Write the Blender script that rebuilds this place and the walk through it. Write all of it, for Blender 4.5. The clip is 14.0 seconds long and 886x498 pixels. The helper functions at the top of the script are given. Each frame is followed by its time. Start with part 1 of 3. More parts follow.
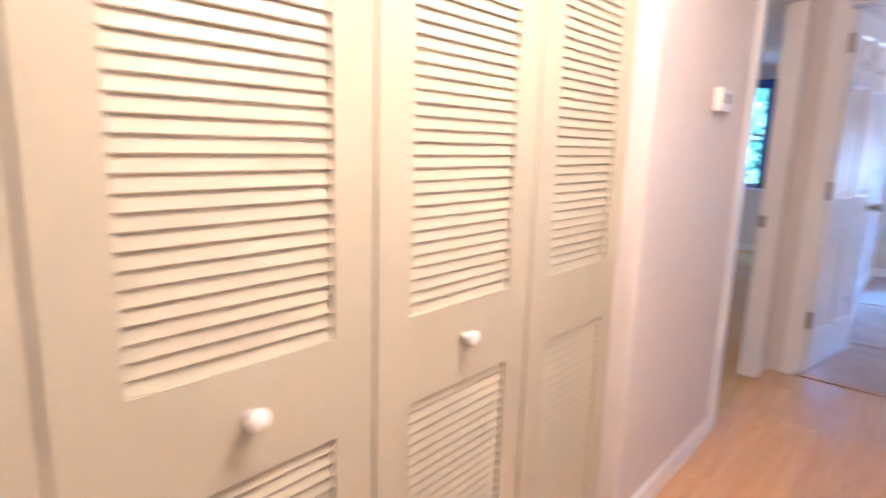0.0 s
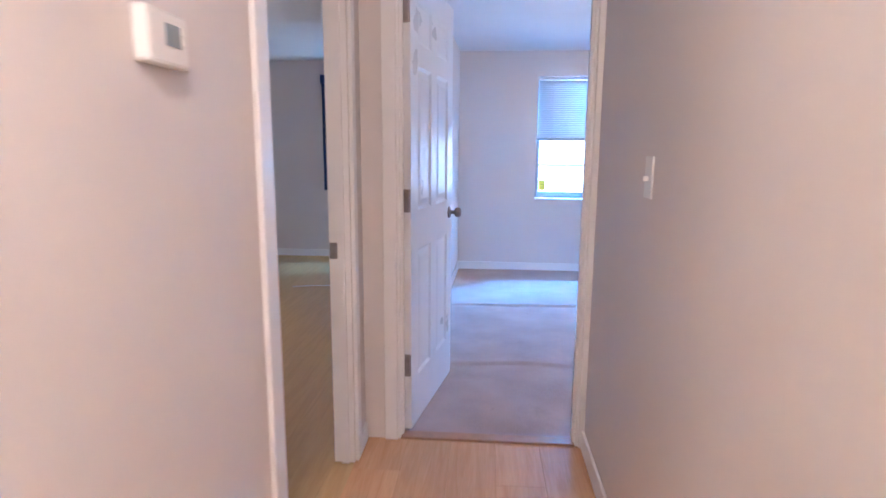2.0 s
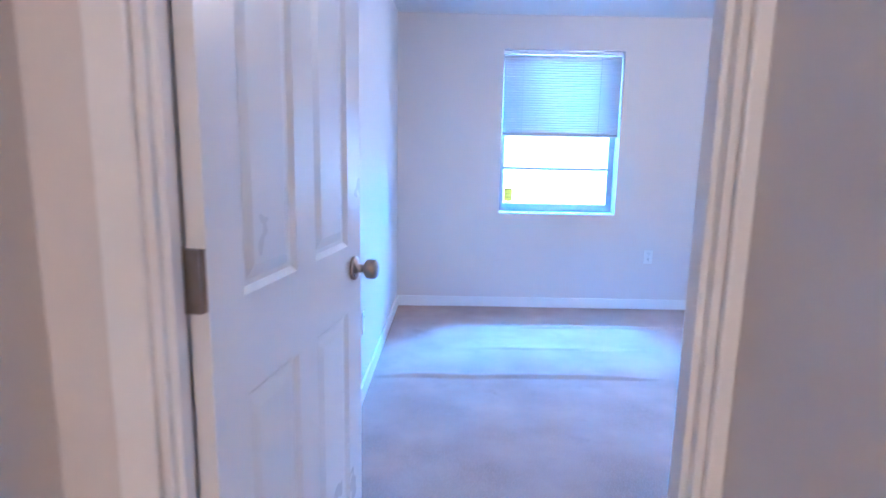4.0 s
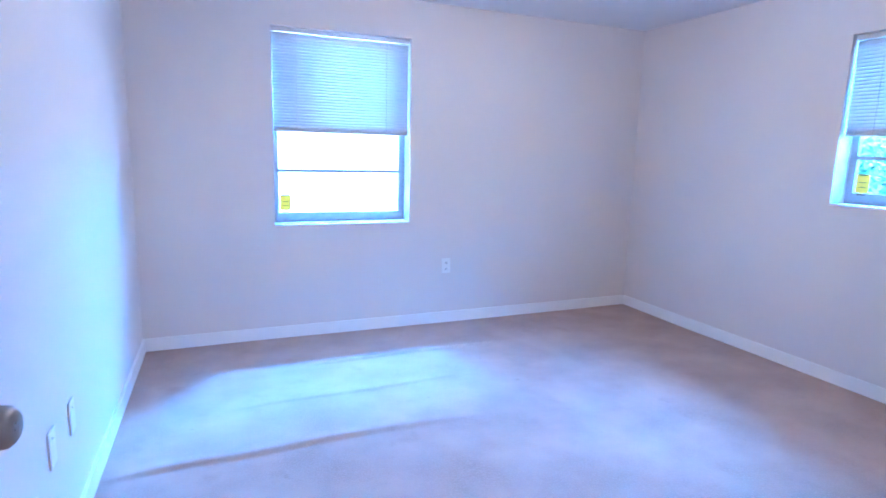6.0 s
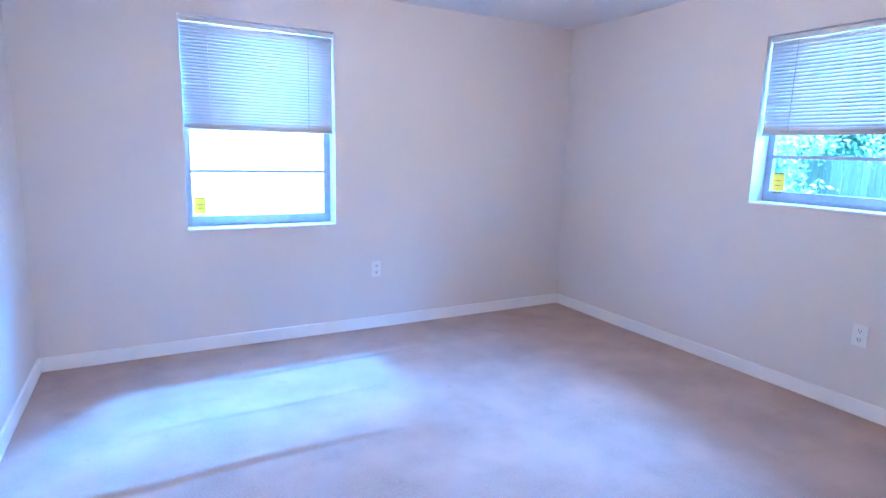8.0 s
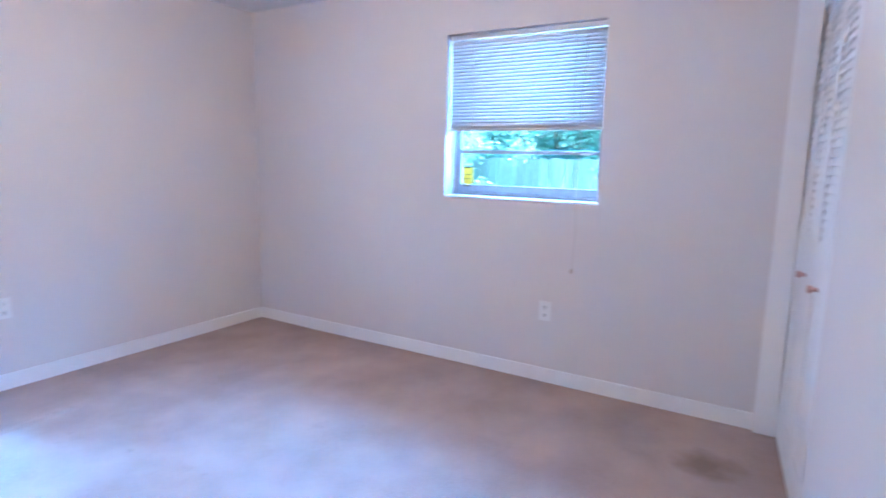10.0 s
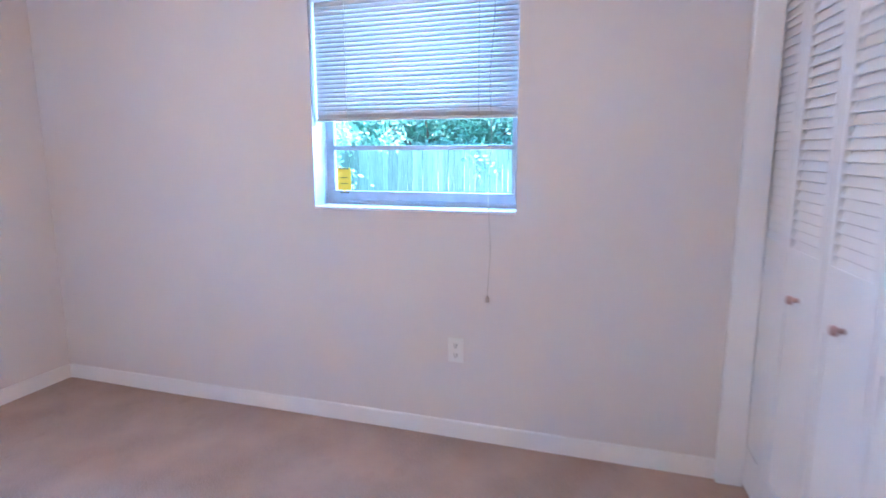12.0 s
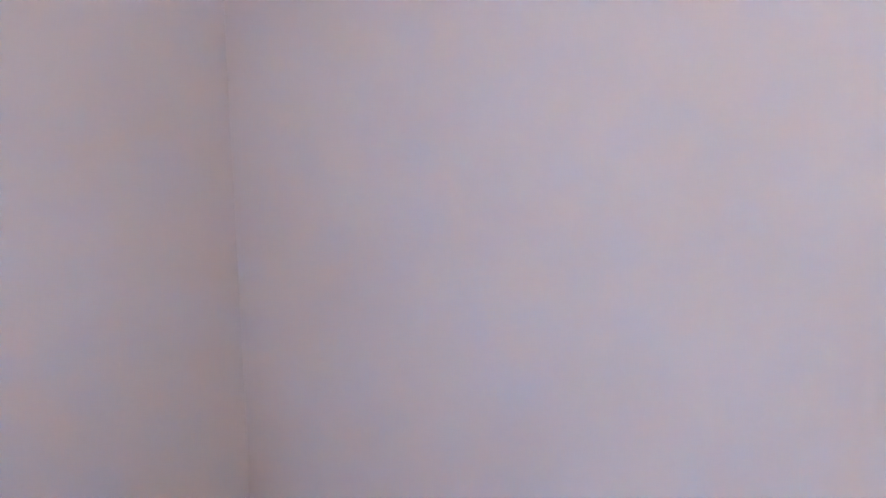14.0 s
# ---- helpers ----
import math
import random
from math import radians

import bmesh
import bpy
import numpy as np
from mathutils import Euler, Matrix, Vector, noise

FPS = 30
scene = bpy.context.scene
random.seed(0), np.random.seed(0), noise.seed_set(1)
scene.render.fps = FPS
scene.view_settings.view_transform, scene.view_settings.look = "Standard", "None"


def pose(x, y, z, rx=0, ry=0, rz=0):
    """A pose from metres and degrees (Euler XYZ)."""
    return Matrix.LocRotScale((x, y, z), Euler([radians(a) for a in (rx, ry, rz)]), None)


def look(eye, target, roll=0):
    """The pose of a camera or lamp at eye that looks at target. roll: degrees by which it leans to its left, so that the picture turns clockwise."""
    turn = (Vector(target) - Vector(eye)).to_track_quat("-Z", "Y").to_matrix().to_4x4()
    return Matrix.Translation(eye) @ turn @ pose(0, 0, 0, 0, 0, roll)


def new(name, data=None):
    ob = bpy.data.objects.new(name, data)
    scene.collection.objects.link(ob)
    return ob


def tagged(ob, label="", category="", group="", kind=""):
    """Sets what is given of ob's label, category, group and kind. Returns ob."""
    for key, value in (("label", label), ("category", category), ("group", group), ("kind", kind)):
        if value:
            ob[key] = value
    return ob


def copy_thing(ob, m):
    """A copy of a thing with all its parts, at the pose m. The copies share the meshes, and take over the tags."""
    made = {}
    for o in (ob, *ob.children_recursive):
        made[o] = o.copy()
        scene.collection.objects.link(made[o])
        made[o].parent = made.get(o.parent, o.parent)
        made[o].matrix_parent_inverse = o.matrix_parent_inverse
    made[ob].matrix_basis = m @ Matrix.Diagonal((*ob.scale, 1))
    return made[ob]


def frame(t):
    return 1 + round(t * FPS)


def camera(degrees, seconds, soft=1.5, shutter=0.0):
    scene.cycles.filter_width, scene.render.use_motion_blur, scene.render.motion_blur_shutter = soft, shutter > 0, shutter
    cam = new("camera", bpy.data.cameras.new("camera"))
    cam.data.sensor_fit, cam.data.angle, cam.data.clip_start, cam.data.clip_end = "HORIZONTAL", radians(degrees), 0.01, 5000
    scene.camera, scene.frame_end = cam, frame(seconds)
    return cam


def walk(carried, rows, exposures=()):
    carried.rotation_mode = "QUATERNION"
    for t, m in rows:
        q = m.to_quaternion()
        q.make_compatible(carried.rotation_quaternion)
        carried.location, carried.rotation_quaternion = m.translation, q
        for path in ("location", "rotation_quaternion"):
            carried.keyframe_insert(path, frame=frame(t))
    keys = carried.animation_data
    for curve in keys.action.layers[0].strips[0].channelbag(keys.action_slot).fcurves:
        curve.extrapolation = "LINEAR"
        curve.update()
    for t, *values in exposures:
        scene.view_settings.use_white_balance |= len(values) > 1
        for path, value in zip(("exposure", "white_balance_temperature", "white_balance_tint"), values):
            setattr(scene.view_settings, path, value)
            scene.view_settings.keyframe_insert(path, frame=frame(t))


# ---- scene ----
cam = camera(76.1, 14.0, shutter=0.5)
PATH = [
    (0, (0.12, -3.797, 1.286), (-1.173, -2.317, 0.914), 1.7),
    (0.5, (0.034, -3.555, 1.258), (-0.744, -1.746, 0.909), 1.4),
    (1, (-0.017, -3.264, 1.266), (-0.411, -1.333, 0.926), 1.0),
    (1.5, (-0.011, -2.862, 1.286), (-0.211, -0.902, 0.946), 0.6),
    (2, (-0.008, -2.435, 1.293), (-0.16, -0.47, 0.952), 0.4),
    (2.5, (0.022, -1.998, 1.306), (-0.09, -0.031, 0.964), 0.1),
    (2.7, (0.038, -1.834, 1.297), (-0.059, 0.134, 0.955), 0.0),
    (4.8, (0.0, -0.346, 1.281), (0.184, 1.616, 0.941), 1.8),
    (5, (0.016, -0.254, 1.281), (0.271, 1.701, 0.943), 1.8),
    (5.5, (0.043, -0.154, 1.275), (0.618, 1.733, 0.946), 1.6),
    (6, (0.08, -0.132, 1.314), (0.847, 1.683, 0.971), 1.5),
    (6.5, (0.086, -0.142, 1.329), (0.943, 1.631, 0.981), 1.3),
    (7, (0.082, -0.143, 1.336), (0.994, 1.602, 0.985), 1.2),
    (7.2, (0.093, -0.14, 1.336), (1.016, 1.599, 0.987), 1.3),
    (9.3, (0.428, 0.18, 1.297), (1.623, 1.749, 0.965), 1.6),
    (9.5, (0.445, 0.2, 1.3), (1.796, 1.64, 0.984), 0.9),
    (10, (0.453, 0.254, 1.279), (2.147, 1.272, 0.968), 1.2),
    (10.5, (0.473, 0.292, 1.267), (2.296, 1.056, 0.963), 0.6),
    (11, (0.526, 0.327, 1.268), (2.397, 0.964, 0.959), 0.2),
    (11.5, (0.769, 0.451, 1.28), (2.647, 1.057, 0.954), -0.1),
    (12, (1.141, 0.677, 1.319), (3.015, 1.287, 0.977), -0.2),
    (12.5, (1.496, 1.033, 1.332), (3.357, 1.673, 0.975), -0.3),
    (13, (1.825, 1.384, 1.342), (3.656, 2.111, 0.992), -0.0),
    (13.5, (2.145, 1.734, 1.368), (3.833, 2.748, 1.022), 0.0),
    (14, (2.492, 2.146, 1.362), (4.038, 3.35, 0.963), 1.2),
]
walk(cam, [(t, look(eye, target, roll)) for t, eye, target, roll in PATH],
     exposures=[(0.0, 3.6, 4350, 14), (1.5, 3.6, 4350, 14), (2.5, 3.55, 4000, 12), (5.0, 3.7, 3900, 11), (7.0, 3.7, 4150, 12), (9.5, 3.7, 4350, 12), (10.5, 3.7, 4600, 13), (14.0, 3.66, 4780, 14)])

# ---- world and light ----
SUN_DIR = Vector((0.25, -0.12, 0.96)).normalized()
world = bpy.data.worlds.new("world")
scene.world = world
world.use_nodes = True
wn = world.node_tree.nodes
sky = wn.new("ShaderNodeTexSky")
sky.sky_type = "NISHITA"
sky.sun_disc = False
sky.sun_elevation = math.asin(SUN_DIR.z)
sky.sun_rotation = math.atan2(SUN_DIR.x, SUN_DIR.y)
wn["Background"].inputs["Strength"].default_value = 0.15
world.node_tree.links.new(sky.outputs[0], wn["Background"].inputs["Color"])

sun_data = bpy.data.lights.new("sun", "SUN")
sun_data.energy = 4.5
sun_data.angle = radians(1.5)
sun_data.color = (1.0, 0.95, 0.88)
sun = new("sun", sun_data)
sun.matrix_world = look(SUN_DIR * 20, (0, 0, 0))


def sky_lamp(at, target, w, h, power, spread):
    """Added area lamp by the eave, standing in for sky light into a window."""
    d = bpy.data.lights.new("sky_fill", "AREA")
    d.shape, d.size, d.size_y, d.energy, d.color = "RECTANGLE", w, h, power, (0.24, 0.58, 1.0)
    d.spread = radians(spread)
    ob = new("sky_fill", d)
    ob.matrix_world = look(at, target)
    return ob


sky_lamp((1.26, 4.78, 2.28), (0.66, 3.3, 0.4), 0.24, 0.24, 7.6, 110)
sky_lamp((1.75, 4.95, 1.65), (0.1, 2.8, 0.3), 1.1, 0.40, 3.6, 110)
sky_lamp((4.72, 1.25, 2.14), (2.4, 1.75, 0.1), 1.9, 0.7, 13.0, 120)


def bulb(at, power):
    d = bpy.data.lights.new("bulb", "POINT")
    d.energy, d.color, d.shadow_soft_size = power, (1.0, 0.61, 0.315), 0.09
    new("bulb", d).location = at


bulb((-0.03, -2.95, 2.17), 6.1)
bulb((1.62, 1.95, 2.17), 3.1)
# unseen lamp added to warm and brighten the side room
bulb((-2.2, 1.2, 2.17), 1.6)

# ---- materials ----


def material(name, base, rough=0.6, metal=0.0, var=0.05, scale=6.0, fine=120.0, bump=0.05, bump_dist=0.002, spec=0.5, island=0.0):
    """Painted or plain surface: base colour with slow and fine variation and a fine relief."""
    m = bpy.data.materials.new(name)
    m.use_nodes = True
    nt = m.node_tree
    b = nt.nodes["Principled BSDF"]
    b.inputs["Roughness"].default_value, b.inputs["Metallic"].default_value = rough, metal
    b.inputs["Specular IOR Level"].default_value = spec
    tc = nt.nodes.new("ShaderNodeTexCoord")
    n1, n2 = nt.nodes.new("ShaderNodeTexNoise"), nt.nodes.new("ShaderNodeTexNoise")
    n1.inputs["Scale"].default_value, n1.inputs["Detail"].default_value = scale, 4
    n2.inputs["Scale"].default_value, n2.inputs["Detail"].default_value = fine, 3
    for n in (n1, n2):
        nt.links.new(tc.outputs["Object"], n.inputs["Vector"])
    ramp = nt.nodes.new("ShaderNodeValToRGB")
    ramp.color_ramp.elements[0].position, ramp.color_ramp.elements[1].position = 0.3, 0.7
    ramp.color_ramp.elements[0].color = (*[c * (1 - var) for c in base], 1)
    ramp.color_ramp.elements[1].color = (*[min(1, c * (1 + var)) for c in base], 1)
    nt.links.new(n1.outputs["Fac"], ramp.inputs["Fac"])
    col = ramp.outputs["Color"]
    if island:
        info = nt.nodes.new("ShaderNodeObjectInfo")
        mr = nt.nodes.new("ShaderNodeMapRange")
        mr.inputs["To Min"].default_value, mr.inputs["To Max"].default_value = 1 - island, 1 + island
        nt.links.new(info.outputs["Random"], mr.inputs["Value"])
        hs = nt.nodes.new("ShaderNodeHueSaturation")
        nt.links.new(mr.outputs["Result"], hs.inputs["Value"])
        nt.links.new(col, hs.inputs["Color"])
        col = hs.outputs["Color"]
    nt.links.new(col, b.inputs["Base Color"])
    rr = nt.nodes.new("ShaderNodeMapRange")
    rr.inputs["To Min"].default_value, rr.inputs["To Max"].default_value = max(0, rough - 0.08), min(1, rough + 0.08)
    nt.links.new(n1.outputs["Fac"], rr.inputs["Value"])
    nt.links.new(rr.outputs["Result"], b.inputs["Roughness"])
    if bump:
        bp = nt.nodes.new("ShaderNodeBump")
        bp.inputs["Strength"].default_value, bp.inputs["Distance"].default_value = bump, bump_dist
        nt.links.new(n2.outputs["Fac"], bp.inputs["Height"])
        nt.links.new(bp.outputs["Normal"], b.inputs["Normal"])
    return m


def carpet_material():
    m = material("carpet", (0.40, 0.305, 0.26), 0.95, var=0.17, scale=3.0, fine=420, bump=0.35, bump_dist=0.003, spec=0.1)
    nt = m.node_tree
    b = nt.nodes["Principled BSDF"]
    link = b.inputs["Base Color"].links[0].from_socket
    tc = nt.nodes["Texture Coordinate"]

    def stain(scale, lo, hi, colour, prev, seed):
        n = nt.nodes.new("ShaderNodeTexNoise")
        n.noise_dimensions = "4D"
        n.inputs["W"].default_value = seed
        n.inputs["Scale"].default_value, n.inputs["Detail"].default_value = scale, 5
        nt.links.new(tc.outputs["Object"], n.inputs["Vector"])
        r = nt.nodes.new("ShaderNodeValToRGB")
        r.color_ramp.elements[0].position, r.color_ramp.elements[1].position = lo, hi
        nt.links.new(n.outputs["Fac"], r.inputs["Fac"])
        mix = nt.nodes.new("ShaderNodeMix")
        mix.data_type = "RGBA"
        nt.links.new(r.outputs["Color"], mix.inputs["Factor"])
        nt.links.new(prev, mix.inputs["A"])
        mix.inputs["B"].default_value = (*colour, 1)
        return mix.outputs["Result"]

    c = stain(5.0, 0.60, 0.80, (0.31, 0.235, 0.20), link, 3.0)
    c = stain(150.0, 0.42, 0.78, (0.47, 0.36, 0.305), c, 8.0)
    c = stain(16.0, 0.66, 0.82, (0.28, 0.21, 0.175), c, 5.0)
    # one round stain by the closet
    d = nt.nodes.new("ShaderNodeVectorMath")
    d.operation = "DISTANCE"
    d.inputs[1].default_value = (3.0, 0.43, 0)
    nt.links.new(tc.outputs["Object"], d.inputs[0])
    wob = nt.nodes.new("ShaderNodeTexNoise")
    wob.inputs["Scale"].default_value = 9
    nt.links.new(tc.outputs["Object"], wob.inputs["Vector"])
    add = nt.nodes.new("ShaderNodeMath")
    add.operation = "MULTIPLY_ADD"
    add.inputs[1].default_value = 0.16
    nt.links.new(wob.outputs["Fac"], add.inputs[0])
    nt.links.new(d.outputs["Value"], add.inputs[2])
    r = nt.nodes.new("ShaderNodeValToRGB")
    r.color_ramp.elements[0].position, r.color_ramp.elements[1].position = 0.12, 0.24
    r.color_ramp.elements[0].color, r.color_ramp.elements[1].color = (0.75, 0.75, 0.75, 1), (0, 0, 0, 1)
    nt.links.new(add.outputs[0], r.inputs["Fac"])
    mix = nt.nodes.new("ShaderNodeMix")
    mix.data_type = "RGBA"
    nt.links.new(r.outputs["Color"], mix.inputs["Factor"])
    nt.links.new(c, mix.inputs["A"])
    mix.inputs["B"].default_value = (0.20, 0.135, 0.095, 1)
    nt.links.new(mix.outputs["Result"], b.inputs["Base Color"])
    return m


def wood_material(name, dark, light, rough, along=1, stretch=14.0, island=0.12):
    """Wood grain drawn out along one axis."""
    m = bpy.data.materials.new(name)
    m.use_nodes = True
    nt = m.node_tree
    b = nt.nodes["Principled BSDF"]
    b.inputs["Roughness"].default_value = rough
    tc, mp = nt.nodes.new("ShaderNodeTexCoord"), nt.nodes.new("ShaderNodeMapping")
    sc = [1.0, 1.0, 1.0]
    for i in range(3):
        sc[i] = 1.0 if i == along else stretch
    mp.inputs["Scale"].default_value = sc
    info = nt.nodes.new("ShaderNodeObjectInfo")
    sh = nt.nodes.new("ShaderNodeVectorMath")
    sh.operation = "MULTIPLY_ADD"
    sh.inputs[1].default_value = (7.0, 13.0, 3.0)
    nt.links.new(info.outputs["Random"], sh.inputs[0])
    nt.links.new(tc.outputs["Object"], sh.inputs[2])
    nt.links.new(sh.outputs["Vector"], mp.inputs["Vector"])
    n1, n2 = nt.nodes.new("ShaderNodeTexNoise"), nt.nodes.new("ShaderNodeTexNoise")
    n1.inputs["Scale"].default_value, n1.inputs["Detail"].default_value, n1.inputs["Distortion"].default_value = 2.2, 6, 1.2
    n2.inputs["Scale"].default_value, n2.inputs["Detail"].default_value = 14, 3
    for n in (n1, n2):
        nt.links.new(mp.outputs["Vector"], n.inputs["Vector"])
    mx = nt.nodes.new("ShaderNodeMath")
    mx.operation = "MULTIPLY_ADD"
    mx.inputs[1].default_value = 0.35
    nt.links.new(n2.outputs["Fac"], mx.inputs[0])
    nt.links.new(n1.outputs["Fac"], mx.inputs[2])
    ramp = nt.nodes.new("ShaderNodeValToRGB")
    ramp.color_ramp.elements[0].position, ramp.color_ramp.elements[1].position = 0.45, 0.9
    ramp.color_ramp.elements[0].color, ramp.color_ramp.elements[1].color = (*dark, 1), (*light, 1)
    nt.links.new(mx.outputs[0], ramp.inputs["Fac"])
    mr = nt.nodes.new("ShaderNodeMapRange")
    mr.inputs["To Min"].default_value, mr.inputs["To Max"].default_value = 1 - island, 1 + island
    nt.links.new(info.outputs["Random"], mr.inputs["Value"])
    hs = nt.nodes.new("ShaderNodeHueSaturation")
    nt.links.new(mr.outputs["Result"], hs.inputs["Value"])
    nt.links.new(ramp.outputs["Color"], hs.inputs["Color"])
    nt.links.new(hs.outputs["Color"], b.inputs["Base Color"])
    bp = nt.nodes.new("ShaderNodeBump")
    bp.inputs["Strength"].default_value, bp.inputs["Distance"].default_value = 0.08, 0.001
    nt.links.new(n2.outputs["Fac"], bp.inputs["Height"])
    nt.links.new(bp.outputs["Normal"], b.inputs["Normal"])
    return m


def glass_material():
    m = bpy.data.materials.new("window_glass")
    m.use_nodes = True
    b = m.node_tree.nodes["Principled BSDF"]
    b.inputs["Base Color"].default_value = (0.97, 0.99, 1, 1)
    b.inputs["Transmission Weight"].default_value = 1
    b.inputs["Roughness"].default_value = 0.02
    b.inputs["IOR"].default_value = 1.02
    return m


def lamp_glass_material():
    m = bpy.data.materials.new("lamp_glass")
    m.use_nodes = True
    b = m.node_tree.nodes["Principled BSDF"]
    b.inputs["Base Color"].default_value = (0.9, 0.85, 0.75, 1)
    b.inputs["Emission Color"].default_value = (1.0, 0.80, 0.56, 1)
    b.inputs["Emission Strength"].default_value = 1.5
    return m


WALL = material("wall_paint", (0.69, 0.645, 0.615), 0.62, var=0.018, scale=1.6, fine=190, bump=0.10, bump_dist=0.0015)
CEIL = material("ceiling_paint", (0.80, 0.79, 0.77), 0.9, var=0.02, scale=2, fine=140, bump=0.25, bump_dist=0.003)
TRIM = material("trim_paint", (0.83, 0.815, 0.80), 0.34, var=0.02, scale=5, fine=60, bump=0.04)
DOOR = material("door_paint", (0.79, 0.78, 0.78), 0.30, var=0.02, scale=4, fine=70, bump=0.05)
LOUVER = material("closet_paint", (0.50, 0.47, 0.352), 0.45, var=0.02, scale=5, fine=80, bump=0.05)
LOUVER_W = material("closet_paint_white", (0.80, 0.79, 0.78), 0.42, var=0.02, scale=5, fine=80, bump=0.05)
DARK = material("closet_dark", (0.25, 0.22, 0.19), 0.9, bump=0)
PLASTIC = material("white_plastic", (0.78, 0.77, 0.74), 0.35, var=0.01, bump=0)
PLASTIC_D = material("dark_slot", (0.04, 0.04, 0.04), 0.6, bump=0)
SCREEN = material("thermostat_display", (0.22, 0.24, 0.23), 0.2, bump=0)
NICKEL = material("aged_nickel", (0.34, 0.29, 0.25), 0.30, metal=0.9, var=0.12, scale=30, bump=0.02)
HINGE = material("hinge_metal", (0.36, 0.31, 0.27), 0.38, metal=0.85, var=0.15, scale=25, bump=0.03)
KNOB_W = material("white_knob", (0.82, 0.80, 0.76), 0.25, var=0.01, bump=0)
KNOB_P = material("pink_wood_knob", (0.52, 0.33, 0.29), 0.45, var=0.1, scale=40, bump=0.04)
ALU = material("window_aluminium", (0.36, 0.37, 0.39), 0.45, metal=0.3, var=0.10, scale=18, fine=90, bump=0.05)
SLAT = material("blind_slat", (0.64, 0.625, 0.615), 0.40, var=0.02, scale=8, bump=0)
sn = SLAT.node_tree
tr = sn.nodes.new("ShaderNodeBsdfTranslucent")
tr.inputs["Color"].default_value = (0.80, 0.78, 0.74, 1)
mixs = sn.nodes.new("ShaderNodeMixShader")
mixs.inputs["Fac"].default_value = 0.015
sn.links.new(sn.nodes["Principled BSDF"].outputs[0], mixs.inputs[1])
sn.links.new(tr.outputs[0], mixs.inputs[2])
sn.links.new(mixs.outputs[0], sn.nodes["Material Output"].inputs["Surface"])
CORD = material("blind_cord", (0.52, 0.49, 0.45), 0.8, bump=0)
TASSEL = material("cord_tassel", (0.50, 0.42, 0.34), 0.6, bump=0)
RAILDK = material("blind_rail", (0.50, 0.50, 0.50), 0.45, var=0.05, bump=0)
YELLOW = material("yellow_sticker", (0.90, 0.62, 0.03), 0.5, var=0.03, bump=0)
STICKER_DK = material("sticker_print", (0.10, 0.09, 0.03), 0.6, bump=0)
CARPET = carpet_material()
LAMINATE = wood_material("laminate_floor", (0.55, 0.31, 0.135), (0.66, 0.40, 0.195), 0.26, island=0.06)
TAN = wood_material("tan_floor", (0.46, 0.29, 0.095), (0.55, 0.355, 0.13), 0.5, island=0.0)
STRIP = material("threshold_wood", (0.36, 0.20, 0.10), 0.4, var=0.1, scale=30, bump=0.05)
GLASS = glass_material()
LAMPGLASS = lamp_glass_material()
CURTAIN = material("navy_curtain", (0.03, 0.06, 0.16), 0.9, var=0.2, scale=20, fine=300, bump=0.2)
cn = CURTAIN.node_tree
ct, cm = cn.nodes.new("ShaderNodeBsdfTranslucent"), cn.nodes.new("ShaderNodeMixShader")
ct.inputs["Color"].default_value = (0.05, 0.24, 0.75, 1)
cm.inputs["Fac"].default_value = 0.2
cn.links.new(cn.nodes["Principled BSDF"].outputs[0], cm.inputs[1])
cn.links.new(ct.outputs[0], cm.inputs[2])
cn.links.new(cm.outputs[0], cn.nodes["Material Output"].inputs["Surface"])
FENCE = wood_material("fence_wood", (0.11, 0.17, 0.15), (0.20, 0.28, 0.255), 0.85, along=2, island=0.2)
GRASS = material("lawn", (0.22, 0.24, 0.13), 0.95, var=0.4, scale=1.5, fine=60, bump=0.6, bump_dist=0.03)
STUCCO = material("pale_stucco", (0.80, 0.79, 0.76), 0.9, var=0.05, scale=2, fine=80, bump=0.3, bump_dist=0.006)
SOFFIT = material("soffit_paint", (0.70, 0.70, 0.70), 0.7, var=0.03, bump=0.05)
ROOF = material("roof_shingle", (0.14, 0.13, 0.12), 0.9, var=0.2, scale=10, bump=0.4)
BARK = material("bark", (0.16, 0.12, 0.09), 0.95, var=0.3, scale=12, fine=60, bump=0.6, bump_dist=0.02)
LEAF = material("leaf", (0.22, 0.38, 0.30), 0.6, var=0.35, scale=2.0, bump=0)
ln = LEAF.node_tree
lt, lm = ln.nodes.new("ShaderNodeBsdfTranslucent"), ln.nodes.new("ShaderNodeMixShader")
lt.inputs["Color"].default_value = (0.28, 0.52, 0.40, 1)
lm.inputs["Fac"].default_value = 0.5
ln.links.new(ln.nodes["Principled BSDF"].outputs[0], lm.inputs[1])
ln.links.new(lt.outputs[0], lm.inputs[2])
ln.links.new(lm.outputs[0], ln.nodes["Material Output"].inputs["Surface"])

# ---- building helpers ----


def box(bm, x0, x1, y0, y1, z0, z1, bevel=0.0):
    """An axis-aligned box added to bm, with its edges rounded by bevel."""
    vs = [bm.verts.new((x, y, z)) for z in (z0, z1) for y in (y0, y1) for x in (x0, x1)]
    fs = [bm.faces.new([vs[i] for i in q]) for q in
          ((0, 2, 3, 1), (4, 5, 7, 6), (0, 1, 5, 4), (2, 6, 7, 3), (0, 4, 6, 2), (1, 3, 7, 5))]
    if bevel:
        es = list({e for f in fs for e in f.edges})
        bmesh.ops.bevel(bm, geom=es, offset=bevel, segments=2, profile=0.5, affect="EDGES")
    return bm


def boxes(*rows, bevel=0.0):
    bm = bmesh.new()
    for r in rows:
        box(bm, *r, bevel=bevel)
    return bm


